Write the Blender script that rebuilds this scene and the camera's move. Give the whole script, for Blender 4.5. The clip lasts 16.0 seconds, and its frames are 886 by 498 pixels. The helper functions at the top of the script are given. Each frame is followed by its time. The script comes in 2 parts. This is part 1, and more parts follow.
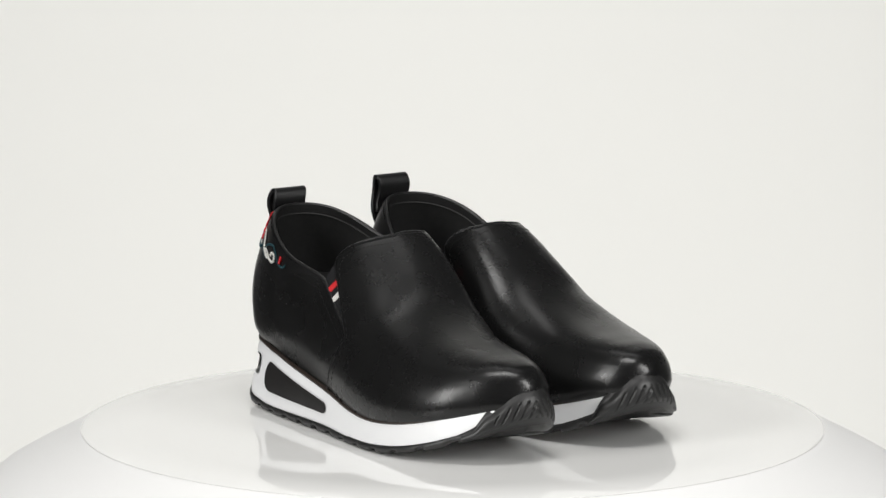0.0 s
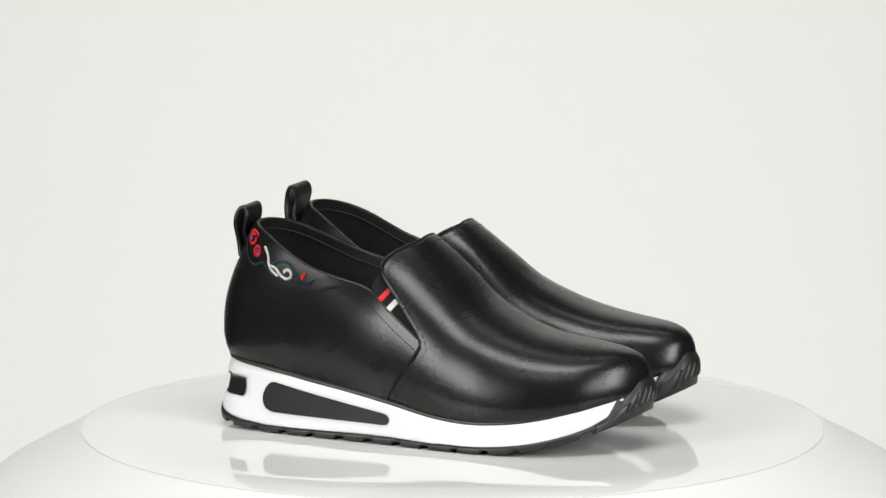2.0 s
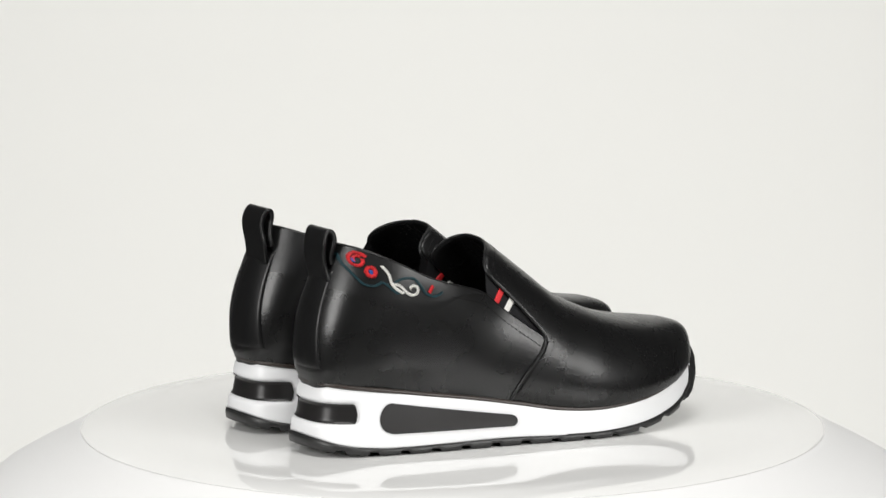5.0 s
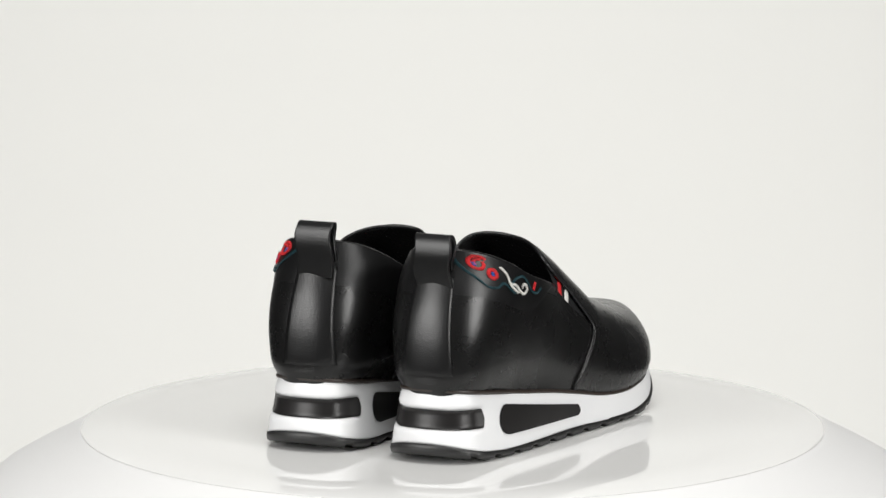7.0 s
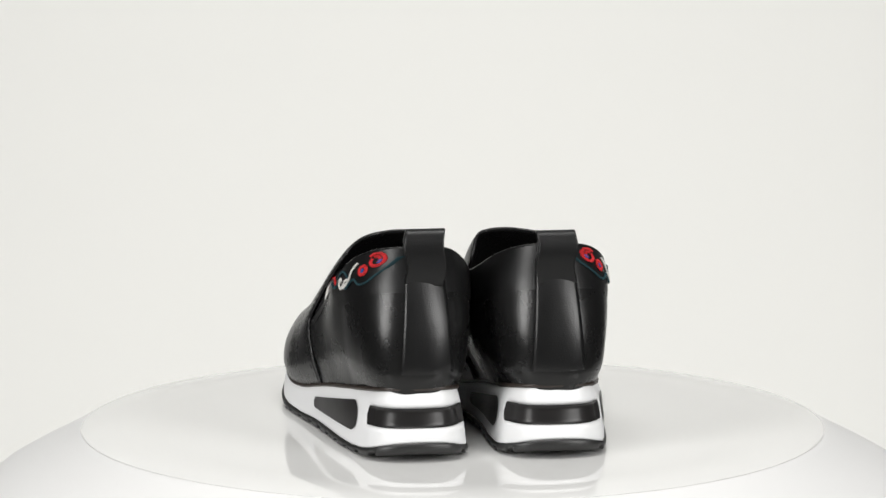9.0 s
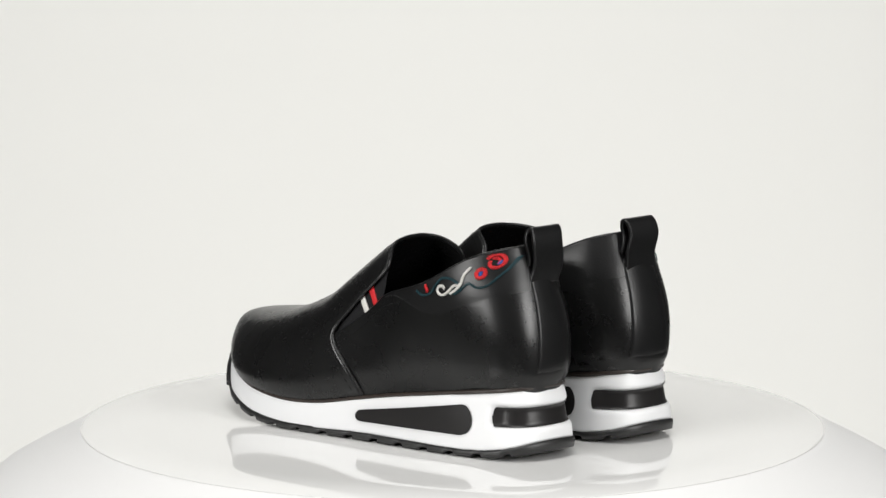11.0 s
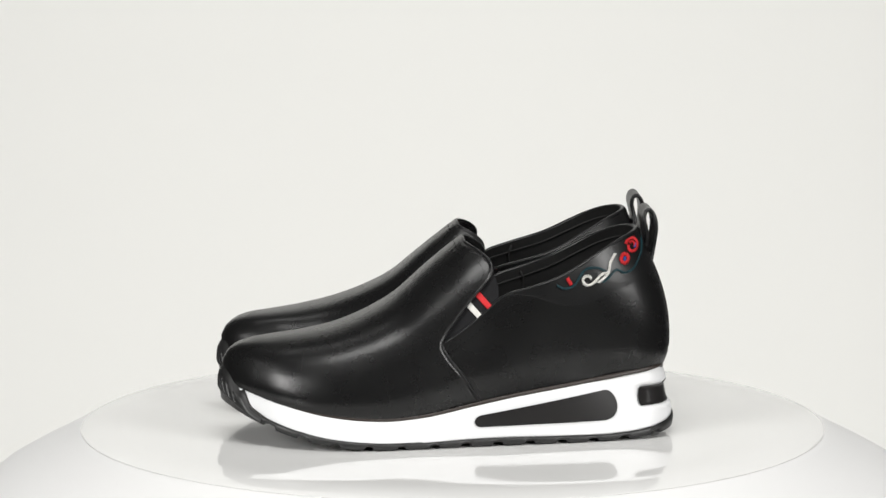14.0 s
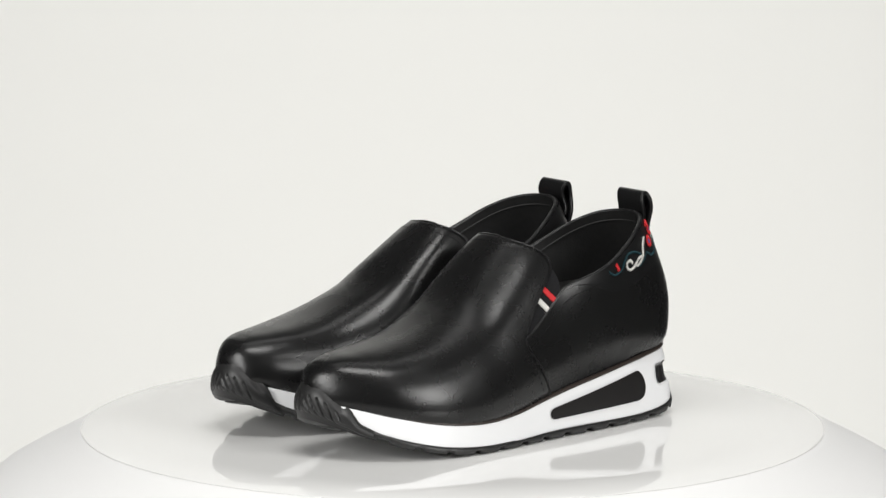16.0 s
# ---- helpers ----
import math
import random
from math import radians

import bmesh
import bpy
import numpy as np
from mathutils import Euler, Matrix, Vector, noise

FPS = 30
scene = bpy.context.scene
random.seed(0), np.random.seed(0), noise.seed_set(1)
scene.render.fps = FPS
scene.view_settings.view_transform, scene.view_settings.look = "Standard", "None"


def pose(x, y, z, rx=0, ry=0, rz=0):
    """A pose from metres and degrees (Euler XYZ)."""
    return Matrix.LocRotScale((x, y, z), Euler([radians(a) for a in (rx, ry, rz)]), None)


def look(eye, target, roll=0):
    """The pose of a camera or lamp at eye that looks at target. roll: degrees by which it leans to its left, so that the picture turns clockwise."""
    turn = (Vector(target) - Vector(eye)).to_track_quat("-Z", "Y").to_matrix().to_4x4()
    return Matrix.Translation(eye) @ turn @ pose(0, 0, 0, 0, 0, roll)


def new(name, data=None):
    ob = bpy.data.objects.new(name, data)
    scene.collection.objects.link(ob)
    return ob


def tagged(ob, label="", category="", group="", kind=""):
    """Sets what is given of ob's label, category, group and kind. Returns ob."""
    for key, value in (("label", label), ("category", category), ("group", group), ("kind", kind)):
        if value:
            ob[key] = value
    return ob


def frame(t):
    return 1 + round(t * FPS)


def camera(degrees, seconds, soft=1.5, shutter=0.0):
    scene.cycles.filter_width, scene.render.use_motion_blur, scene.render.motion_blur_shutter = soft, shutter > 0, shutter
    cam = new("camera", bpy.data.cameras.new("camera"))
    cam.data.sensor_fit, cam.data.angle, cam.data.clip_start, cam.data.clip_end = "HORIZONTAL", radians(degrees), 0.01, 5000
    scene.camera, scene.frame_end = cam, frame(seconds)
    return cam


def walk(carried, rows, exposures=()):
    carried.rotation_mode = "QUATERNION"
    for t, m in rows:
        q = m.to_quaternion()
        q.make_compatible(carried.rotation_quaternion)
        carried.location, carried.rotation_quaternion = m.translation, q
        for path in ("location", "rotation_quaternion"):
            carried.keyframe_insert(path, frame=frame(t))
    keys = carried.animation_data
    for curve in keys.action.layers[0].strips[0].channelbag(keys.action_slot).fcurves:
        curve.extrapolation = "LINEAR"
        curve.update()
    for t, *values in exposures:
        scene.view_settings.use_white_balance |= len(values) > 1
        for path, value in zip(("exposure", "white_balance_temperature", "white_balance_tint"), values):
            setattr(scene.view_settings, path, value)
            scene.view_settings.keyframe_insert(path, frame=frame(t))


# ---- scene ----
cam = camera(11.0, 16.0, soft=1.5)
EYE = pose(0, -2.5, 0.489, 90 - 8.945, 0, 0.121)
walk(cam, [(0, EYE), (16, EYE)])

# ---- light: a white studio cove under three softboxes, plus an added backdrop lamp ----
world = bpy.data.worlds.new("studio_air")
scene.world = world
world.use_nodes = True
world.node_tree.nodes["Background"].inputs[0].default_value = (0.95, 0.97, 1.0, 1)
world.node_tree.nodes["Background"].inputs[1].default_value = 0.05
scene.view_settings.exposure = 0.0


def softbox(name, eye, target, wide, high, watts, colour=(1, 0.99, 0.972), spread=180):
    lamp = bpy.data.lights.new(name, "AREA")
    lamp.shape, lamp.size, lamp.size_y, lamp.energy, lamp.color = "RECTANGLE", wide, high, watts, colour
    lamp.spread = radians(spread)
    ob = new(name, lamp)
    ob.matrix_basis = look(eye, target)
    return ob


softbox("softbox_overhead", (0, -0.75, 1.7), (0, 0, 0), 1.0, 0.5, 18)
softbox("softbox_side", (-1.38, -1.25, 0.7), (0, 0, 0.05), 0.7, 1.0, 27)
softbox("softbox_side", (1.38, -1.25, 0.7), (0, 0, 0.05), 0.7, 1.0, 27)
# added unseen fill that brightens the paper; narrow spread spares the shoes
softbox("backdrop_fill", (0, 0.5, 1.9), (0, 1.72, -0.35), 1.6, 0.6, 9.4, spread=100)


# ---- materials ----
def mat(name, colour, rough, metal=0.0, spec=0.5, coat=0.0):
    m = bpy.data.materials.new(name)
    m.use_nodes = True
    b = m.node_tree.nodes["Principled BSDF"]
    b.inputs["Base Color"].default_value = (*colour, 1)
    b.inputs["Roughness"].default_value = rough
    b.inputs["Metallic"].default_value = metal
    b.inputs["Specular IOR Level"].default_value = spec
    b.inputs["Coat Weight"].default_value = coat
    return m


def node(m, kind, **inputs):
    n = m.node_tree.nodes.new(kind)
    for key, value in inputs.items():
        n.inputs[key.replace("_", " ")].default_value = value
    return n


def wire(m, a, out, b, into):
    m.node_tree.links.new(a.outputs[out], b.inputs[into])


def vary(m, scale, low, high, detail=4, into="Base Color", rough=None):
    """Breaks up the colour, or the roughness, by a noise of the given scale."""
    b = m.node_tree.nodes["Principled BSDF"]
    pos = node(m, "ShaderNodeTexCoord")
    n = node(m, "ShaderNodeTexNoise", Scale=scale, Detail=detail, Roughness=0.6)
    wire(m, pos, "Object", n, "Vector")
    if into == "Base Color":
        ramp = node(m, "ShaderNodeMix")
        ramp.data_type = "RGBA"
        ramp.inputs["A"].default_value, ramp.inputs["B"].default_value = (*low, 1), (*high, 1)
        ramp.inputs[6].default_value, ramp.inputs[7].default_value = (*low, 1), (*high, 1)
        wire(m, n, "Fac", ramp, "Factor")
        m.node_tree.links.new(ramp.outputs[2], b.inputs["Base Color"])
    else:
        r = node(m, "ShaderNodeMapRange")
        r.inputs["To Min"].default_value, r.inputs["To Max"].default_value = low, high
        r.inputs["From Min"].default_value, r.inputs["From Max"].default_value = 0.3, 0.7
        wire(m, n, "Fac", r, "Value")
        wire(m, r, "Result", b, into)
    return m


def relief(m, layers, distance=0.0002):
    """Bump from layers of (texture kind, scale, strength)."""
    b = m.node_tree.nodes["Principled BSDF"]
    pos = node(m, "ShaderNodeTexCoord")
    last = None
    for kind, scale, strength, stretch in layers:
        move = node(m, "ShaderNodeMapping")
        move.inputs["Scale"].default_value = stretch
        wire(m, pos, "Object", move, "Vector")
        t = node(m, "ShaderNodeTexVoronoi" if kind == "cells" else "ShaderNodeTexNoise", Scale=scale)
        wire(m, move, "Vector", t, "Vector")
        bump = node(m, "ShaderNodeBump", Strength=strength, Distance=distance)
        wire(m, t, "Distance" if kind == "cells" else "Fac", bump, "Height")
        if last:
            wire(m, last, "Normal", bump, "Normal")
        last = bump
    wire(m, last, "Normal", b, "Normal")
    return m


EVEN = (1, 1, 1)
LEATHER = mat("black_leather", (0.0075, 0.0075, 0.0076), 0.27, spec=0.4)
vary(LEATHER, 45, 0.25, 0.3, into="Roughness")
relief(LEATHER, [("cells", 900, 0.07, (1, 1.3, 1)), ("noise", 800, 0.2, (0.6, 1, 1)), ("noise", 330, 0.1, (0.4, 1, 1))], 0.0003)
SMOOTH = mat("smooth_black_leather", (0.008, 0.008, 0.0083), 0.32, spec=0.38)
vary(SMOOTH, 40, 0.29, 0.35, into="Roughness")
relief(SMOOTH, [("cells", 1300, 0.18, EVEN), ("noise", 300, 0.1, EVEN)], 0.0003)
LINING = mat("black_lining", (0.011, 0.011, 0.011), 0.6, spec=0.35)
vary(LINING, 300, (0.007, 0.007, 0.007), (0.016, 0.016, 0.016))
relief(LINING, [("noise", 900, 0.4, EVEN)], 0.0003)
WHITE = mat("white_midsole_foam", (0.75, 0.755, 0.76), 0.42)
vary(WHITE, 40, (0.73, 0.735, 0.745), (0.77, 0.775, 0.78))
relief(WHITE, [("noise", 800, 0.12, EVEN)], 0.0001)
INSET = mat("dark_sole_inset", (0.016, 0.015, 0.015), 0.3, spec=0.32)
vary(INSET, 120, 0.29, 0.33, into="Roughness")
RUBBER = mat("black_rubber", (0.013, 0.013, 0.013), 0.42)
vary(RUBBER, 150, (0.010, 0.010, 0.010), (0.019, 0.019, 0.019))
relief(RUBBER, [("noise", 900, 0.3, EVEN)], 0.0002)
WELT = mat("brown_black_welt", (0.03, 0.022, 0.018), 0.4)
THREAD = mat("black_thread", (0.006, 0.006, 0.006), 0.7, spec=0.25)
ELASTIC = mat("black_elastic", (0.012, 0.012, 0.013), 0.85, spec=0.2)
relief(ELASTIC, [("noise", 500, 0.7, (6, 1, 1))], 0.0005)


def yarn(name, colour):
    m = mat(name, colour, 0.55, spec=0.3)
    vary(m, 900, tuple(c * 0.7 for c in colour), tuple(min(1, c * 1.15) for c in colour))
    return relief(m, [("noise", 1500, 0.6, EVEN)], 0.0003)


RED, BLUE = yarn("red_yarn", (0.62, 0.025, 0.03)), yarn("blue_yarn", (0.03, 0.09, 0.35))
CREAM, TEAL = yarn("cream_yarn", (0.74, 0.73, 0.69)), yarn("dark_teal_yarn", (0.012, 0.05, 0.062))
GLOSS = mat("white_acrylic", (0.785, 0.785, 0.772), 0.06, spec=0.5)
vary(GLOSS, 12, 0.045, 0.085, into="Roughness")
MATT = mat("white_laminate", (0.73, 0.73, 0.745), 0.5)
vary(MATT, 9, (0.765, 0.765, 0.76), (0.785, 0.785, 0.778))
PAPER = mat("white_backdrop_paper", (0.8, 0.8, 0.775), 0.85, spec=0.2)
vary(PAPER, 1.3, (0.79, 0.79, 0.765), (0.815, 0.815, 0.79))

# grey of the unseen room shell, dark to keep reflections in the leather low
ROOM_DARK = mat("unseen_room_grey", (0.12, 0.12, 0.12), 0.8, spec=0.2)
vary(ROOM_DARK, 3, (0.11, 0.11, 0.11), (0.14, 0.14, 0.14))


# ---- mesh helpers ----
def table(rows):
    xs, vs = np.array([r[0] for r in rows], float) / 1000, np.array([r[1] for r in rows], float) / 1000
    # smooth cubic through the rows (Catmull-Rom on uneven knots)
    d = np.gradient(vs, xs)

    known = {}

    def at(x):
        key = round(x, 6)
        if key not in known:
            known[key] = fresh(key)
        return known[key]

    def fresh(x):
        x = min(max(x, xs[0]), xs[-1])
        i = min(max(int(np.searchsorted(xs, x)) - 1, 0), len(xs) - 2)
        h = xs[i + 1] - xs[i]
        t = (x - xs[i]) / h
        return float((2 * t ** 3 - 3 * t ** 2 + 1) * vs[i] + (t ** 3 - 2 * t ** 2 + t) * h * d[i]
                     + (-2 * t ** 3 + 3 * t ** 2) * vs[i + 1] + (t ** 3 - t ** 2) * h * d[i + 1])
    return at


def smooth(a, b, x):
    t = min(max((x - a) / (b - a), 0), 1)
    return t * t * (3 - 2 * t)


def part(name, bm, material, parent, label="", shade=True):
    bmesh.ops.recalc_face_normals(bm, faces=bm.faces)
    me = bpy.data.meshes.new(name)
    bm.to_mesh(me)
    bm.free()
    me.materials.append(material)
    for p in me.polygons:
        p.use_smooth = shade
    ob = new(name, me)
    ob.parent = parent
    return tagged(ob, label)


def thicken(ob, metres, offset=-1):
    m = ob.modifiers.new("thickness", "SOLIDIFY")
    m.thickness, m.offset, m.use_rim = metres, offset, True
    return ob


def sheet(bm, grid, wrap=False):
    """Quads over a grid of rows of points."""
    rows = [[bm.verts.new(p) for p in row] for row in grid]
    n = len(rows[0])
    for a, b in zip(rows, rows[1:]):
        for j in range(n if wrap else n - 1):
            k = (j + 1) % n
            bm.faces.new((a[j], a[k], b[k], b[j]))
    return rows


def tube(bm, points, radius, sides=8, closed=False, flat=1.0, twist=0.0):
    """A round cord along points; radius may be a function of the fraction along it."""
    pts = [Vector(p) for p in points]
    n = len(pts)
    up, rings = Vector((0, 0.2, 1)), []
    for i, p in enumerate(pts):
        a, b = (pts[i - 1], pts[(i + 1) % n]) if closed else (pts[max(i - 1, 0)], pts[min(i + 1, n - 1)])
        t = (b - a).normalized()
        side = t.cross(up).normalized() if t.cross(up).length > 1e-6 else Vector((1, 0, 0))
        top = side.cross(t)
        r = radius(i / max(n - 1, 1)) if callable(radius) else radius
        rings.append([bm.verts.new(p + r * (math.cos(q) * side + flat * math.sin(q) * top))
                      for q in (2 * math.pi * k / sides + twist * i for k in range(sides))])
    for i in range(n if closed else n - 1):
        a, b = rings[i], rings[(i + 1) % n]
        for k in range(sides):
            m = (k + 1) % sides
            bm.faces.new((a[k], a[m], b[m], b[k]))
    if not closed:
        bm.faces.new(rings[0]), bm.faces.new(rings[-1])


# ---- the setting: cove, turntable ----
def cove():
    bm = bmesh.new()
    half, back, low = 0.85, 1.9, -0.78
    path = [(-4.5, low)] + [(y, low) for y in (-3, -1.5, 0, back - 1.2)]
    path += [(back - 1.2 + 1.2 * math.sin(a), low + 1.2 - 1.2 * math.cos(a)) for a in (math.pi / 2 * i / 16 for i in range(1, 17))]
    path += [(back, 1.5), (back, 3.2)]
    sheet(bm, [[(x, y, z) for x in (-half, -half / 2, 0, half / 2, half)] for y, z in path])
    ob = part("backdrop", bm, PAPER, None)
    thicken(ob, 0.02, 1)
    tagged(ob, "off-white seamless paper backdrop curving up behind the turntable", "backdrop", kind="structure")
    # room shell added out of view: blocks stray light, darkens what the leather mirrors
    for name, lo, hi in (("floor", (-4, -4.5, -0.9), (4, 1.95, -0.805)), ("wall_back", (-4, 1.93, -0.8), (4, 2.0, 3.2)), ("ceiling", (-4, -4.5, 3.2), (4, 1.95, 3.3)), ("wall_left", (-4.1, -4.5, -0.8), (-4.0, 1.95, 3.2)),
                         ("wall_right", (4.0, -4.5, -0.8), (4.1, 1.95, 3.2)), ("wall_rear", (-4, -4.6, -0.8), (4, -4.5, 3.2))):
        bm = bmesh.new()
        bmesh.ops.create_cube(bm, size=1)
        for v in bm.verts:
            v.co = Vector([(a + b) / 2 + c * (b - a) for a, b, c in zip(lo, hi, v.co)])
        tagged(part(name, bm, ROOM_DARK, None, shade=False), "unseen added dark grey studio " + name.split("_")[0], name.split("_")[0], kind="structure")


def turned(bm, profile, n=160):
    """A solid of revolution from (radius, height) pairs, closed at both ends on the axis."""
    rows = [[(r * math.cos(2 * math.pi * k / n), r * math.sin(2 * math.pi * k / n), z) for k in range(n)] for r, z in profile]
    made = sheet(bm, rows, wrap=True)
    bm.faces.new(made[0]), bm.faces.new(made[-1])


def turntable():
    disc = new("turntable_disc")
    tagged(disc, "round glossy white acrylic turntable disc carrying the shoes", "turntable")
    flat, R = 0.170, 0.205
    bm = bmesh.new()
    arc = [(flat + (R - flat) * i / 20, -0.0026 * (i / 20) ** 2.4) for i in range(1, 21)]
    turned(bm, [(0.1, 0), (flat, 0)] + arc + [(R + 0.00005, -0.00263), (R, -0.0027), (R - 0.0001, -0.0028), (R - 0.0014, -0.0030), (0.186, -0.0045), (0.1, -0.0045)])
    part("plate", bm, GLOSS, disc)
    bm = bmesh.new()
    turned(bm, [(0.05, -0.0045), (0.15, -0.0045), (0.15, -0.006), (0.05, -0.006)])
    part("bearing_ring", bm, MATT, disc)
    base = tagged(new("plinth"), "wide satin white round plinth round the turntable disc", "plinth")
    bm = bmesh.new()
    turned(bm, [(0.1, -0.006)] + BASE + [(0.1, -0.2)])
    part("drum", bm, MATT, base)
    bm = bmesh.new()
    turned(bm, [(0.12, -0.2), (0.16, -0.2), (0.16, -0.75), (0.3, -0.76), (0.3, -0.78), (0.12, -0.78)], 64)
    part("pedestal", bm, MATT, base)
    return disc


BASE = [(0.186, -0.0062), (0.2035, -0.0034), (0.2050, -0.0029), (0.20506, -0.00281), (0.2052, -0.00282), (0.2060, -0.0032), (0.2120, -0.0068), (0.222, -0.0124), (0.238, -0.0205), (0.252, -0.0285), (0.264, -0.038), (0.272, -0.052), (0.272, -0.19)]

# ---- the shoe: lengths in millimetres, x to the toe, y to the outer side from the pair's middle ----
OUTLINE = [(-122, 36), (-119, 51.5), (-110, 61), (-95, 65.5), (-70, 70.5), (-40, 74.5), (-12, 78), (20, 83.5), (45, 86.3), (70, 84.5), (92, 77),
           (107, 66.5), (116, 57.5), (121.5, 49), (124.3, 41), (124.5, 34), (122, 27), (116.5, 20), (106, 13.5), (90, 8), (70, 3.5), (45, 2), (20, 3.5), (-12, 7), (-40, 8.5),
           (-70, 7.5), (-95, 8), (-110, 12.5), (-119, 21)]
JOINT = table([(-122, 36.4), (-117, 36), (-94, 33.5), (-63, 29.4), (-33, 25.3), (-9, 21.1), (16, 16.6), (34, 15.2), (58, 16.4), (77, 19.2), (95, 23.4), (108, 27), (118, 29.6), (123, 30.6), (128, 32)])
WBOT = table([(-122, 10.5), (-115, 7.8), (-100, 4.6), (-76, 3.2), (-51, 3.5), (-27, 4), (-9, 3.8), (16, 3), (40, 3.1), (58, 4.4), (77, 7.4), (95, 12.8), (108, 18.6), (114, 23.6), (118, 28), (122, 30), (128, 31.4)])
BOT = table([(-122, 4.5), (-116, 3), (-103, 1.2), (-76, 0), (-33, 0), (13, 0), (43, 0.2), (60, 1.2), (77, 4.2), (92, 7.8), (104, 12), (112, 15.2), (118, 18), (122, 19.8), (126, 21.5)])
RIDGE = table([(-130, 128), (-60, 122), (-22, 110), (-7, 102.8), (2, 96), (14, 86), (29, 73), (45, 64), (60, 58), (79, 53.5), (97, 51), (110, 49), (117, 46.5), (122, 42.5), (125, 37), (128, 31)])
COLLAR = table([(-120, 110), (-108, 109.5), (-101, 108.5), (-93, 106.3), (-84, 102.5), (-75, 98), (-60, 90.5), (-39, 84), (-28, 80.5), (-24, 78.3), (-20, 74.5), (-16, 71), (-8, 64.8), (2, 57.6), (7, 54), (30, 36)])
BACK = table([(20, -118), (33, -119), (50, -120), (63, -119.2), (78, -115.9), (92, -110.4), (104, -104.8), (111, -101.8), (125, -96)])
REAR = table([(20, 950), (30, 970), (50, 1055), (70, 1110), (82, 1115), (90, 1095), (97, 1045), (105, 940), (112, 850), (130, 700)])
EDGE = table([(0, -19), (20, -14), (36, -4.5), (48, 5.5), (53, 7.8), (58, 6), (65, 0.5), (76, -8.5), (84, -16), (88, -19.5), (92, -20.5), (96, -18.5), (100, -13), (102.8, -7)])
THROAT = table([(-21, 38), (-20, 35), (-16, 30.5), (-8.5, 22.5), (0.5, 11.5), (6, 4), (8, -1)])

DIP = [0.0]


def RIM(x):
    return COLLAR(x) - DIP[0] * smooth(-0.085, -0.04, x) * smooth(0.02, -0.005, x)


def spline(points, per):
    """A closed smooth curve through points."""
    out, n = [], len(points)
    for i in range(n):
        a, b, c, d = (np.array(points[(i + k) % n], float) for k in (-1, 0, 1, 2))
        for k in range(per):
            t = k / per
            out.append(0.5 * ((2 * b) + (c - a) * t + (2 * a - 5 * b + 4 * c - d) * t ** 2 + (3 * b - a - 3 * c + d) * t ** 3))
    return np.array(out)


LOOP = spline(OUTLINE, 24) / 1000


def resampled(loop, n):
    seg = np.linalg.norm(np.roll(loop, -1, 0) - loop, axis=1)
    along = np.concatenate([[0], np.cumsum(seg)])
    closed = np.vstack([loop, loop[:1]])
    want = np.linspace(0, along[-1], n, endpoint=False)
    return np.stack([np.interp(want, along, closed[:, k]) for k in (0, 1)], 1)


RING = resampled(LOOP, 420)
tangent = np.roll(RING, -1, 0) - np.roll(RING, 1, 0)
tangent /= np.linalg.norm(tangent, axis=1)[:, None]
OUTWARD = np.stack([-tangent[:, 1], tangent[:, 0]], 1)
if (OUTWARD[0] * (RING[0] - RING.mean(0))).sum() < 0:
    OUTWARD = -OUTWARD
TIP = int(np.argmax(RING[:, 0]))
outer, inner = RING[:TIP + 1], np.vstack([RING[TIP:], RING[:1]])[::-1]
if outer[:, 1].mean() < inner[:, 1].mean():
    outer, inner = inner, outer
oo, ii = outer[np.argsort(outer[:, 0])], inner[np.argsort(inner[:, 0])]


def middle(x):
    x = min(max(x, -0.095), 0.12)
    return (np.interp(x, oo[:, 0], oo[:, 1]) + np.interp(x, ii[:, 0], ii[:, 1])) / 2


def spread(x):
    return max(np.interp(x, oo[:, 0], oo[:, 1]) - np.interp(x, ii[:, 0], ii[:, 1]), 0.0) / 2


BULGE = 2.7     # how square the upper's cross-section is
HEEL = -0.070   # where the round of the heel begins


def bend(z):
    """How square the heel's round is: squarer at the sole, rounder at the collar."""
    return 2.75 - 0.7 * smooth(0.055, 0.1, z)


def wall(x, z):
    """Half the width of the upper at x and height z."""
    x0 = max(x, HEEL)
    w = spread(max(x0, -0.09)) - 0.0026
    zb, top = JOINT(x), RIDGE(x)
    f = min(max((z - zb) / max(top - zb, 1e-4), 0), 1)
    front = (1 - f ** BULGE) ** (1 / BULGE)
    front *= 1 + 0.035 * math.sin(math.pi * min(f * 1.6, 1))
    k = smooth(-0.055, -0.012, x)
    w *= k * front + (1 - k) * REAR(z)
    inside = spread(max(x0, -0.09)) - 0.0035 - 0.0035 * smooth(-0.03, -0.115, x0)
    t = smooth(zb + 0.016, zb, z)
    w = w * (1 - t) + min(w, inside) * t
    if x < HEEL:
        q = min((HEEL - x) / (HEEL - BACK(z)), 1)
        w *= (1 - q ** bend(z)) ** (1 / bend(z))
    return w


LEAN = [0.0135]


def crest(x, z):
    """The instep's crest lies to the inner side of the shoe's middle."""
    zb, top = JOINT(x), RIDGE(x)
    f = min(max((z - zb) / max(top - zb, 1e-4), 0), 1)
    return LEAN[0] * f ** 5 * smooth(-0.07, -0.02, x) * (1 - 0.7 * smooth(0.0, 0.07, x)) * smooth(0.115, 0.09, x)


def swell(x, z):
    """The inner side of the upper hangs a little over the sole at the arch."""
    return 0.009 * smooth(-0.1, -0.045, x) * smooth(0.075, 0.02, x) * smooth(0.02, 0.055, z) * smooth(0.118, 0.088, z)


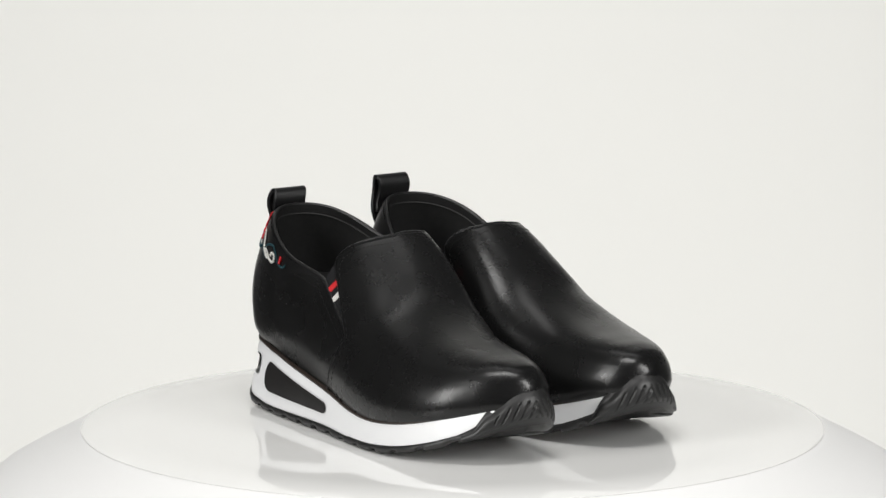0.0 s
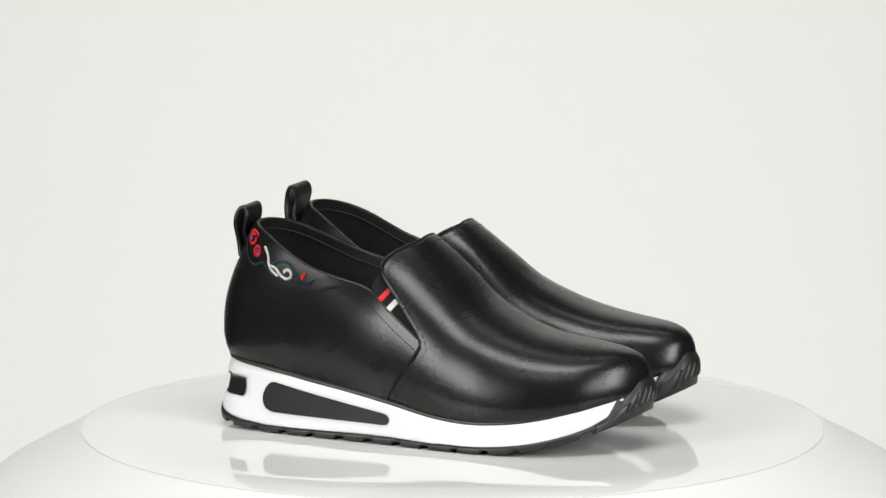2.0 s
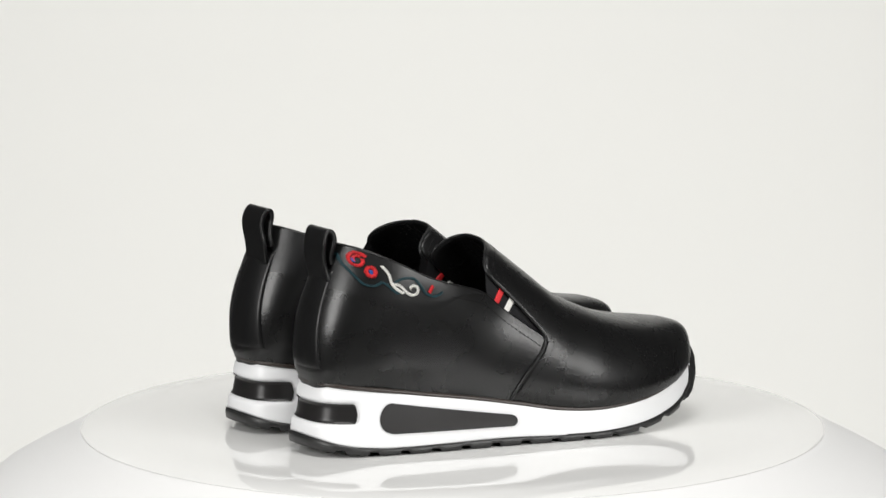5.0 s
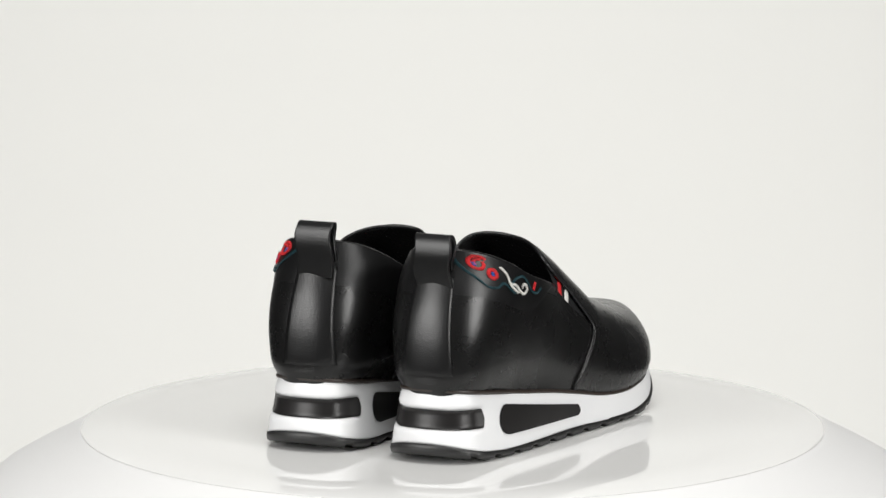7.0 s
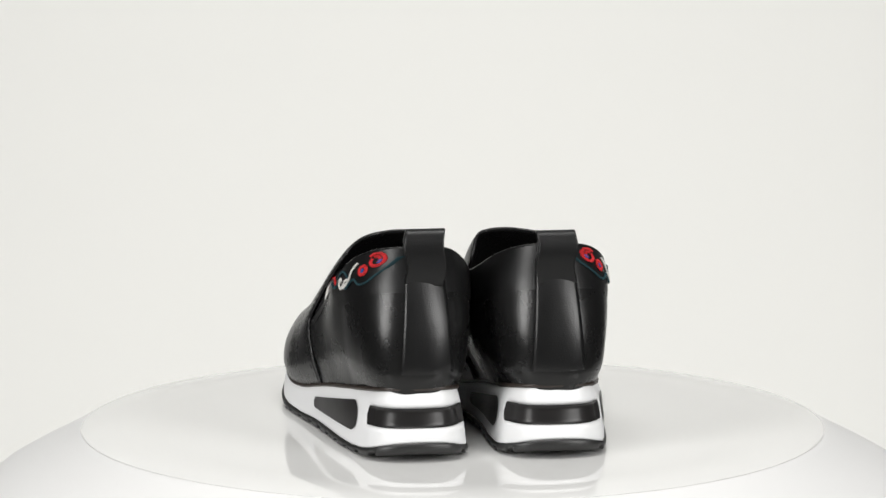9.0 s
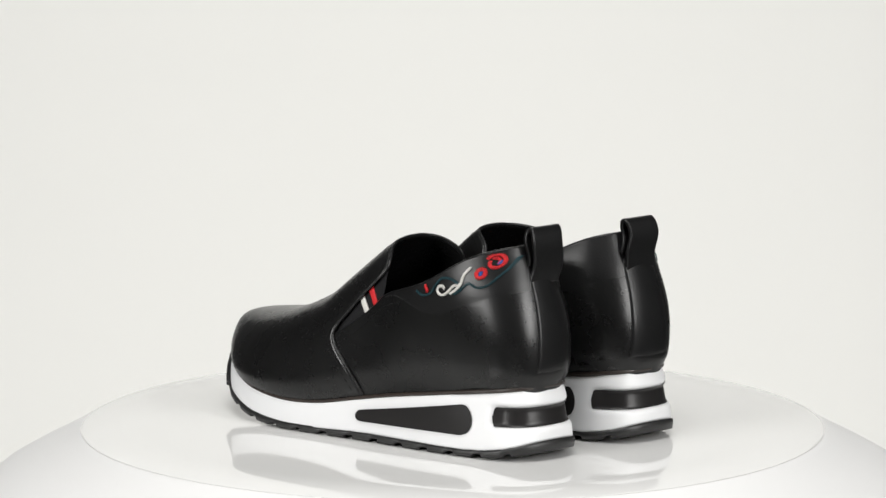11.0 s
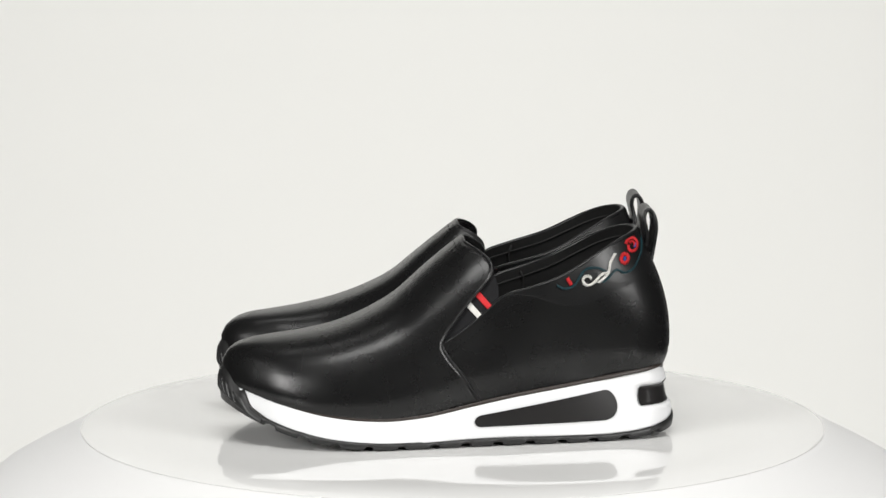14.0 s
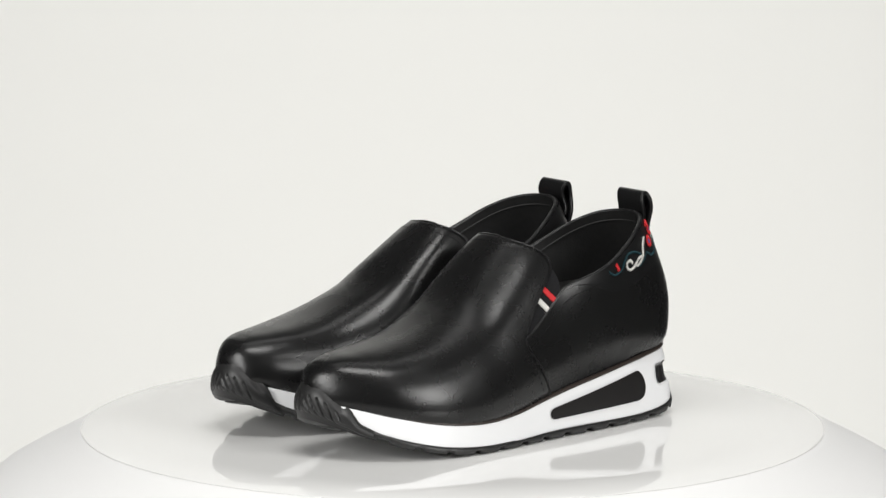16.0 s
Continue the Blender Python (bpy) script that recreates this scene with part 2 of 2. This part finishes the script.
def round_heel(a, z, off=0.0, x_front=0.02):
    """A point of the quarter: a from -1 (inner front) over 0 (back seam) to 1 (outer front)."""
    s = 1 if a >= 0 else -1
    a = abs(a)
    if a < 0.5:
        q = math.pi / 2 * (1 - a / 0.5)
        back = BACK(z) - off
        x = HEEL - (HEEL - back) * math.sin(q) ** (2 / bend(z))
        w = (wall(HEEL, z) + off) * max(math.cos(q), 0) ** (2 / bend(z))
    else:
        x = HEEL + (x_front - HEEL) * (a - 0.5) / 0.5
        w = wall(x, z) + off
    return x, middle(x) + s * w - (swell(x, z) if s < 0 else 0) - crest(x, z), z


def rim_of(a):
    z = 0.1
    for _ in range(8):
        z = 0.5 * z + 0.5 * RIM(round_heel(a, z)[0])
    return z


def shoe(sg, name, label, tab=0.0):
    root = tagged(new(name), label, "shoe", "pair of shoes")
    LEAN[0], DIP[0] = (0.0120, 0.0026) if tab else (0.0175, 0.0)

    def P(x, y, z):
        x += 0.0010 * smooth(-0.09, -0.12, x) - 0.0005 * smooth(0.06, 0.12, x)
        return Vector((x, sg * (y - 0.036), z + 0.0026 * smooth(0.016, 0.055, z)))

    def add(nm, bm, material, lab="", parent=None, shade=True):
        return part(nm, bm, material, parent or root, lab, shade)

    # quarter: from the inner seam round the heel to the outer seam
    As = [-1 + 2 * i / 128 for i in range(129)]
    rims = {a: rim_of(a) for a in As}

    def quarter_row(k, off, top=0.0):
        row = []
        for a in As:
            lo, hi = JOINT(round_heel(a, 0.035)[0]) - 0.003, rims[a] - top
            z = lo + (hi - lo) * k
            x = round_heel(a, z)[0]
            tuck = 0.0022 * smooth(0.010, 0.001, z - lo) * smooth(-0.068, -0.09, x)
            row.append(P(*round_heel(a, z, off - tuck)))
        return row
    bm = bmesh.new()
    sheet(bm, [quarter_row(k / 26, 0) for k in range(27)])
    add("quarter", bm, LEATHER)
    bm = bmesh.new()
    sheet(bm, [quarter_row(k / 20, -0.0032) for k in range(21)])
    add("lining", bm, LINING, "matt black textile lining")
    # padded edge and seams of the lining
    bm = bmesh.new()
    tube(bm, [P(*round_heel(a, rims[a] - 0.0055, -0.0034)) for a in As[10:-10]], 0.0006, 6)
    add("lining_seam", bm, LINING)
    for a in (-0.66, 0.66):
        bm = bmesh.new()
        tube(bm, [P(*round_heel(a + 0.01 * math.sin(k), rim_of(a) - 0.002 - 0.004 * k, -0.0036)) for k in range(8)], 0.0007, 6)
        add("lining_seam", bm, LINING)
    # rolled binding along the collar
    bm = bmesh.new()
    tube(bm, [P(*round_heel(a, rims[a] - 0.0005, -0.0016)) for a in As], 0.0014, 10)
    add("collar_binding", bm, SMOOTH, "thin rolled black leather edge")

    # vamp: one skin over the toe, open at the throat
    def skin(i, j, off=0.0, n=84, m=60, lip=0.0):
        th = math.pi * j / m
        c, s = math.cos(th), math.sin(th)
        ny = BULGE

        def place(x):
            zb, top = JOINT(x) - 0.002, RIDGE(x)
            h = top - zb
            z = zb + h * max(s, 0) ** (2 / ny)
            f = (z - zb) / h
            w = (spread(x) - 0.0026 - 0.0020 * smooth(0.2, 0.0, f)) * (1 + 0.035 * math.sin(math.pi * min(f * 1.6, 1)))
            y = middle(x) + (w + off) * math.copysign(abs(c) ** (2 / ny), c)
            return y - (swell(x, z) * abs(c) if c < 0 else 0) - crest(x, z), z + off * s
        xr = 0.0
        for _ in range(40):
            xr = 0.6 * xr + 0.4 * EDGE(place(xr)[1])
        u = i / n
        x = xr + (0.1242 - xr) * (math.sin(u * math.pi / 2) * 0.55 + u * 0.45)
        y, z = place(x)
        return x, y, z
    bm = bmesh.new()
    grid = [[P(*skin(i, j, 0.0016)) for j in range(61)] for i in range(85)]
    rows = sheet(bm, grid)
    bm.faces.new(rows[-1])
    vamp = add("vamp", bm, LEATHER)
    thicken(vamp, 0.0016)
    bm = bmesh.new()
    tube(bm, [P(*skin(0.0, j / 2, 0.0008)) for j in range(0, 121)], 0.0009, 8)
    add("vamp_binding", bm, SMOOTH, "rolled black leather edge of the throat")
    # lines of stitching beside the throat
    for inset in (2.2,):
        bm = bmesh.new()
        pts = [skin(inset, j / 3, 0.0015) for j in range(0, 181)]
        for a, b in zip(pts[::2], pts[1::2]):
            tube(bm, [P(*a), P(*b)], 0.00028, 5)
        add("stitching", bm, THREAD)

    # elastic gussets with their two woven bars
    def gusset_point(s, x, z, off):
        return P(x, middle(x) + s * (wall(x, z) + off) - (swell(x, z) if s < 0 else 0) - crest(x, z), z)
    for s in (1, -1):
        bm = bmesh.new()
        rows = []
        for k in range(13):
            row = []
            for i in range(25):
                x = -0.0235 + 0.0305 * i / 24
                lo = RIM(x) - 0.006
                hi = 0.054 + THROAT(x) if x > -0.0205 else 0.0915 - (-0.0205 - x) * 3.2
                row.append(gusset_point(s, x, lo + (max(hi, lo + 0.002) - lo) * k / 12, -0.0013))
            rows.append(row)
        sheet(bm, rows)
        g = add("gusset", bm, ELASTIC, "black ribbed elastic")
        for start, colour, lab in ((Vector((-0.0206, 0.0741)), RED, "red woven bar"), (Vector((-0.0154, 0.0690)), CREAM, "cream woven bar")):
            bm = bmesh.new()
            along, across = Vector((0.0085, 0.0093)), Vector((0.0026, -0.0017))
            rows = []
            for k in range(9):
                row = []
                for i in range(5):
                    q = start + along * k / 8 + across * (i / 4) - Vector((0, DIP[0]))
                    row.append(gusset_point(s, q.x, q.y, -0.0013))
                rows.append(row)
            sheet(bm, rows)
            thicken(add("woven_bar", bm, colour, lab, g), 0.0013, 0)

    # heel counter strip, collar band and pull loop
    def strip_row(z, half, off, n=12):
        out = []
        for i in range(n + 1):
            y = half * (2 * i / n - 1) - tab
            lo, hi = 0.0, 0.5
            for _ in range(30):
                a = (lo + hi) / 2
                w = round_heel(a, z, off)[1] - middle(-0.1)
                lo, hi = (a, hi) if w < abs(y) else (lo, a)
            x, yy, zz = round_heel(math.copysign(lo, y) if y else 0.0, z, off - 0.0022 * smooth(0.0465, 0.0375, z))
            out.append(P(x, yy, zz))
        return out
    bm = bmesh.new()
    sheet(bm, [strip_row(0.0378 + 0.0582 * k / 20, 0.0152 - 0.0044 * k / 20, 0.0004) for k in range(21)])
    thicken(add("heel_strip", bm, SMOOTH), 0.0005)

    bm = bmesh.new()
    rows = []
    for k in range(9):
        row = []
        for i in range(73):
            a = -0.74 + 1.48 * i / 72
            hi = rim_of(a) - 0.0003
            x = round_heel(a, hi)[0]
            lo = hi - 0.001 - 0.0225 * smooth(-0.03, -0.074, x)
            row.append(P(*round_heel(a, lo + (hi - lo) * k / 8, 0.00035 * min(k / 2, 1) - 0.0001)))
        rows.append(row)
    sheet(bm, rows)
    art = add("collar_band", bm, SMOOTH, "smooth black collar band")

    # row of stitches under the collar
    for a0, a1 in ((0.62, 0.93), (-0.93, -0.62)):
        bm = bmesh.new()
        for q in range(26):
            ends = []
            for d in (0.0, 0.6):
                a = a0 + (a1 - a0) * (q + d) / 26
                ends.append(P(*round_heel(a, rim_of(a) - 0.0062, 0.0001)))
            tube(bm, ends, 0.00025, 5)
        add("collar_stitching", bm, THREAD)

    # embroidery on the outer side of the collar
    def on(x, z, off=0.0012):
        x = x / 1000
        z = min(z / 1000, COLLAR(x) - 0.0012)
        return P(x, middle(x) + wall(x, z) + off - crest(x, z), z)

    def curve(points, per=10):
        out = []
        for i in range(len(points) - 1):
            a, b, c, d = (np.array(points[min(max(i + k, 0), len(points) - 1)], float) for k in (-1, 0, 1, 2))
            out += [0.5 * (2 * b + (c - a) * t + (2 * a - 5 * b + 4 * c - d) * t ** 2 + (3 * b - a - 3 * c + d) * t ** 3) for t in (k / per for k in range(per))]
        return out + [np.array(points[-1], float)]

    def satin(points, half, thick=0.00036, lean=0.3, pitch=0.72):
        """A band of close parallel stitches along a path."""
        bm = bmesh.new()
        pts, n = curve(points), 0
        run = np.concatenate([[0], np.cumsum([np.hypot(*(b - a)) for a, b in zip(pts, pts[1:])])])
        for d in np.arange(0, run[-1], pitch):
            k = min(int(np.searchsorted(run, d, "right")), len(pts) - 1)
            p, t = pts[k - 1] + (pts[k] - pts[k - 1]) * (d - run[k - 1]) / max(run[k] - run[k - 1], 1e-6), pts[k] - pts[k - 1]
            t = t / max(np.hypot(*t), 1e-6)
            h = half * (1 + random.uniform(-0.1, 0.1))
            nrm = np.array([-t[1], t[0]]) * h + t * h * lean
            tube(bm, [on(*(p + nrm * f), off=0.0008 + 0.0006 * (1 - f * f)) for f in (-1, -0.5, 0, 0.5, 1)], thick, 5)
        return bm

    def ringed(cx, cz, rx, rz, turns, start, grow=0.0):
        m = int(14 * turns)
        return [(cx + (rx + grow * k / m) * math.cos(start + 2 * math.pi * turns * k / m), cz + (rz + grow * k / m) * math.sin(start + 2 * math.pi * turns * k / m)) for k in range(m + 1)]
    for pts in ([(-103.5, 104.5), (-103, 99.5), (-100, 94.2), (-96.5, 90), (-91.6, 88.8), (-87, 90.5), (-82.5, 86.4), (-79, 84)],
                [(-81.6, 89.9), (-77.1, 92), (-71, 91.9), (-67.1, 88.1), (-64.1, 83.5), (-59, 81.6), (-54.4, 83.5)]):
        add("tendril", satin(pts, 0.6, 0.0002, 0.8, 0.6), TEAL, "dark teal thread", art)
    spiral = [(-97.0 + r * math.cos(q), 102.0 + r * math.sin(q)) for r, q in ((4.1 - 2.7 * k / 34, 0.4 + 9.6 * k / 34) for k in range(35))]
    add("large_flower", satin(spiral[:23], 0.72, 0.0003, 0.25, 0.6), RED, "red spiral flower", art)
    add("flower_heart", satin(spiral[24:], 0.6, 0.0003, 0.25, 0.6), RED, "", art)
    add("blue_centre", satin([(-98.6, 101.2), (-98.8, 103)], 0.65), BLUE, "blue thread", art)
    add("small_flower", satin(ringed(-92.1, 96, 2.1, 2.3, 1.0, 0), 0.9, 0.0003, 0.2, 0.6), RED, "red ring flower", art)
    add("blue_centre", satin([(-92.1, 95.2), (-92.1, 97)], 0.7), BLUE, "blue thread", art)
    add("scroll", satin([(-86.5, 98.8), (-83.8, 94.5), (-82.9, 89.9), (-80.5, 86.8), (-76.8, 84.2)], 0.62, 0.00036, 0.7, 0.85), CREAM, "cream corded thread", art)
    add("scroll", satin([(-82.4, 89.6), (-78.5, 88.3), (-74.9, 84.6), (-71.5, 83), (-68.8, 84.5), (-69.1, 87.2), (-71.8, 87.9), (-73.6, 86.1)], 0.62, 0.00036, 0.7, 0.85), CREAM, "cream corded thread", art)
    add("leaf", satin([(-60.2, 87), (-62.3, 83.6)], 0.8), RED, "red leaf", art)

    # pull loop: a strap folded back on itself
    side = [(-112.2, 90), (-113.6, 96), (-114.8, 102), (-115.4, 107), (-114.8, 112), (-113.2, 115.6), (-111.2, 116.8), (-109.3, 115.6), (-108.6, 112), (-109.6, 107.5), (-110.4, 103), (-109.2, 98)]
    bm = bmesh.new()
    fine = []
    for i in range(len(side) - 1):
        a, b, c, d = (np.array(side[min(max(i + k, 0), len(side) - 1)], float) / 1000 for k in (-1, 0, 1, 2))
        for k in range(5):
            t = k / 5
            fine.append(0.5 * (2 * b + (c - a) * t + (2 * a - 5 * b + 4 * c - d) * t ** 2 + (3 * b - a - 3 * c + d) * t ** 3))
    my, ahead = middle(-0.1) - tab, 0.003
    sheet(bm, [[P(x + ahead, my + w + 0.0008 * math.sin(z * 300), z + 0.03 * abs(w) ** 1.5 + (0.0022 * smooth(0.095, 0.112, z) if tab else 0)) for w in (-0.0103, -0.0096, -0.006, 0, 0.006, 0.0096, 0.0103)] for x, z in fine])
    thicken(add("pull_loop", bm, SMOOTH, "folded black leather pull loop"), 0.0021, 0)

    # printed size inside the quarter of one shoe
    if tab:
        font = bpy.data.curves.new("size_mark", "FONT")
        font.body, font.size, font.extrude, font.shear = "36", 0.0048, 0.00005, 0.25
        text = bpy.data.objects.new("size_mark", font)
        me = bpy.data.meshes.new_from_object(text)
        for v in me.vertices:
            x, z = -0.0500 - v.co.x, 0.0660 + v.co.y
            v.co = P(x, middle(x) - wall(x, z) - swell(x, z) - crest(x, z) + 0.0036 + v.co.z, z)
        me.materials.append(CREAM)
        mark = new("size_mark", me)
        mark.parent = root
        tagged(mark, "pale printed size number")
        bpy.data.objects.remove(text)

    # footbed inside
    bm = bmesh.new()
    rows = []
    for i in range(41):
        x = -0.112 + 0.15 * i / 40
        z = 0.068 - 0.035 * smooth(-0.08, 0.04, x)
        w = max(wall(x, z) - 0.002, 0.0005)
        rows.append([P(x, middle(x) + w * k / 6, z - 0.002 * (1 - (k / 6) ** 2)) for k in range(-6, 7)])
    sheet(bm, rows)
    thicken(add("footbed", bm, LINING), 0.002)

    # sole -------------------------------------------------------------
    n = len(RING)

    def groove(x, z):
        """How far the white foam is hollowed at the insets."""
        heel = smooth(-0.096, -0.108, x) * math.exp(-((z - 0.0225) / 0.0054) ** 8) * 0.0030
        return heel

    def sole_point(i, z, off=0.0):
        i %= n
        x, y = RING[i]
        f = min(max((z - WBOT(x)) / max(JOINT(x) - WBOT(x), 1e-4), 0), 1)
        flare = 0.0015 + 0.0035 * smooth(-0.03, -0.115, x)
        o = off - flare * f ** 1.4 - groove(x, z) - 0.0005 * smooth(0.85, 1.0, f)
        return Vector((x + OUTWARD[i][0] * o, y + OUTWARD[i][1] * o, z))

    def sp(i, z, off=0.0):
        v = sole_point(i, z, off)
        return P(v.x, v.y, v.z)
    bm = bmesh.new()
    rows = []
    for k in range(25):
        f = k / 24
        rows.append([sp(i, WBOT(RING[i][0]) + (JOINT(RING[i][0]) - WBOT(RING[i][0])) * f) for i in range(n)])
    rows.append([sp(i, JOINT(RING[i][0]), -0.004) for i in range(n)])
    rows.append([sp(i, JOINT(RING[i][0]) - 0.008, -0.006) for i in range(n)])
    rows.insert(0, [sp(i, WBOT(RING[i][0]) + 0.001, -0.006) for i in range(n)])
    made = sheet(bm, rows, wrap=True)
    bm.faces.new(made[0]), bm.faces.new(made[-1])
    sole = add("midsole", bm, WHITE, "thick white foam midsole")
    # dark line where the upper meets the sole
    bm = bmesh.new()
    tube(bm, [sp(i, JOINT(RING[i][0]) + 0.0006, -0.0009 + 0.0009 * smooth(-0.07, -0.09, RING[i][0])) for i in range(0, n, 2)], 0.0013, 8, closed=True)
    add("welt", bm, WELT, "thin dark welt line")

    bm = bmesh.new()
    made = sheet(bm, [[sp(i, JOINT(RING[i][0]) + 0.0005, off) for i in range(n)] for off in (-0.0004, -0.004, -0.009)], wrap=True)
    thicken(add("lasting_board", bm, WELT), 0.0003)

    # insets: a long wedge on each side, one bar round the heel
    def nearest(x, s):
        want = oo if s > 0 else ii
        y = np.interp(x, want[:, 0], want[:, 1])
        return int(np.argmin((RING[:, 0] - x) ** 2 + (RING[:, 1] - y) ** 2))

    def sole_at(x, s, z, off):
        i = nearest(x, s)
        j = i + 1 if (RING[(i + 1) % n][0] - RING[i][0]) * (x - RING[i][0]) > 0 else i - 1
        gap = RING[j % n][0] - RING[i][0]
        w = min(max((x - RING[i][0]) / gap, 0), 1) if abs(gap) > 1e-6 else 0
        v = sole_point(i, z, off).lerp(sole_point(j, z, off), w)
        return P(v.x, v.y, z)

    def rounded(u, r):
        return 1 if u > r else math.sqrt(max(1 - (1 - u / r) ** 2, 0))
    for s in (1, -1):
        bm = bmesh.new()
        rows = []
        for i in range(65):
            u = i / 64
            u = 0.5 - 0.5 * math.cos(math.pi * u)
            x = -0.0885 + 0.0785 * u
            lo, hi = 0.0112 - 0.001 * u, 0.0280 - 0.0120 * u
            c, h = (lo + hi) / 2, (hi - lo) / 2 * min(rounded(u, 0.10), rounded(1 - u, 0.045))
            low_c = c - 0.001 * (1 - min(u / 0.06, 1))
            rows.append([sole_at(x, s, low_c + h * (k / 5 - 1), 0.0006) for k in range(11)])
        sheet(bm, rows)
        add("side_inset", bm, INSET, "glossy dark wedge-shaped inset", sole)
    bm = bmesh.new()
    start, stop = nearest(-0.1, 1), nearest(-0.1, -1)
    lo_i, hi_i = (start, stop) if RING[(start + 5) % n][0] < RING[start][0] else (stop, start)
    count = (hi_i - lo_i) % n
    rows = []
    for q in range(0, 2 * count + 1):
        u = q / (2 * count)
        a, fr = int(q // 2), (q % 2) / 2
        e = min(rounded(u, 0.03), rounded(1 - u, 0.03))
        row = []
        for k in range(13):
            z = 0.0225 + 0.0049 * e * (k / 6 - 1) + 0.0008 * (0.5 - abs(u - 0.5))
            v = sp(lo_i + a, z, 0.0011).lerp(sp(lo_i + a + 1, z, 0.0011), fr)
            row.append(v)
        rows.append(row)
    sheet(bm, rows)
    add("heel_inset", bm, INSET, "glossy dark bar inset round the heel", sole)

    # black outsole with notched tread
    bm = bmesh.new()
    def notch(i):
        x = RING[i % n][0]
        if abs(x) > 0.113:
            return 0.0
        return 0.0016 if (x * 1000 + 200) % 17.5 < 5 else 0.0
    rows = [[sp(i, WBOT(RING[i][0]) + 0.0002, 0.0008) for i in range(n)],
            [sp(i, WBOT(RING[i][0]) * 0.6 + BOT(RING[i][0]) * 0.4, 0.0011) for i in range(n)],
            [sp(i, BOT(RING[i][0]) + notch(i), 0.0006 - notch(i) * 0.6) for i in range(n)],
            [sp(i, BOT(RING[i][0]) + notch(i), -0.004) for i in range(n)],
            [sp(i, BOT(RING[i][0]) + 0.0004, -0.012) for i in range(n)]]
    made = sheet(bm, rows, wrap=True)
    bm.faces.new(made[0]), bm.faces.new(made[-1])
    add("outsole", bm, RUBBER, "black rubber outsole with notched tread")

    # toe bumper: rubber drawn up over the toe, with slanting slots
    bm = bmesh.new()
    grid = []
    step = 1000 * float(np.linalg.norm(np.roll(RING, -1, 0) - RING, axis=1).mean())
    for q in range(-180, 181):
        i, fr = (TIP + q // 4) % n, (q % 4) / 4
        here = RING[i] * (1 - fr) + RING[(i + 1) % n] * fr
        out = OUTWARD[i] * (1 - fr) + OUTWARD[(i + 1) % n] * fr
        x = here[0]
        if x < 0.104:
            continue
        lo = BOT(x) - 0.0002
        col, s_mm = [], q / 4 * step
        arch = max(math.cos(math.pi / 2 * min(abs(s_mm) / 33, 1)), 0)
        hi = WBOT(x) + 0.0006 + (JOINT(x) - WBOT(x)) * smooth(0.0, 0.45, arch) + 0.0105 * smooth(0.4, 1.0, arch)
        for k in range(29):
            f = k / 28
            z = lo + (hi - lo) * f
            lean = 0.0012 + 0.0012 * math.sin(math.pi * min(f * 1.3, 1)) - 0.0034 * smooth(0.5, 1.0, f) ** 1.5 * smooth(0.108, 0.118, x) - 0.0030 * smooth(0.3, 0.0, f)
            slot = ((s_mm + (z - lo) * 1000 * (0.6 if s_mm > 0 else -0.6)) / 4.6) % 1.0
            if abs(slot - 0.5) < 0.14 and 0.14 < f < 0.58 and x > 0.1165:
                lean -= 0.0011
            p = here + out * lean
            col.append(P(p[0], p[1], z))
        grid.append(col)
    sheet(bm, grid)
    bump = add("toe_bumper", bm, RUBBER, "black rubber toe bumper with slanting slots")
    thicken(bump, 0.0022)
    return root


def heading(t):
    return 90.4 + 17.016 * (t - 8.45)


cove()
DISC = turntable()
RIGHT = shoe(-1, "slip_on_shoe", "black leather slip-on shoe with white sole, toe bumper and embroidered collar")
LEFT = shoe(1, "slip_on_shoe", "black leather slip-on shoe with white sole, toe bumper and embroidered collar", 0.0045)


def motions():
    times = [k * 0.5 for k in range(33)]
    spin = [(t, Matrix.Rotation(radians(heading(t)), 4, "Z")) for t in times]
    walk(DISC, spin)
    walk(RIGHT, [(t, m @ pose(0.0024, -0.0380, 0.0006, 0, 0, -0.8)) for t, m in spin])
    walk(LEFT, [(t, m @ pose(0.0044, 0.0358, 0.0006, 0, 0, -0.3)) for t, m in spin])


motions()
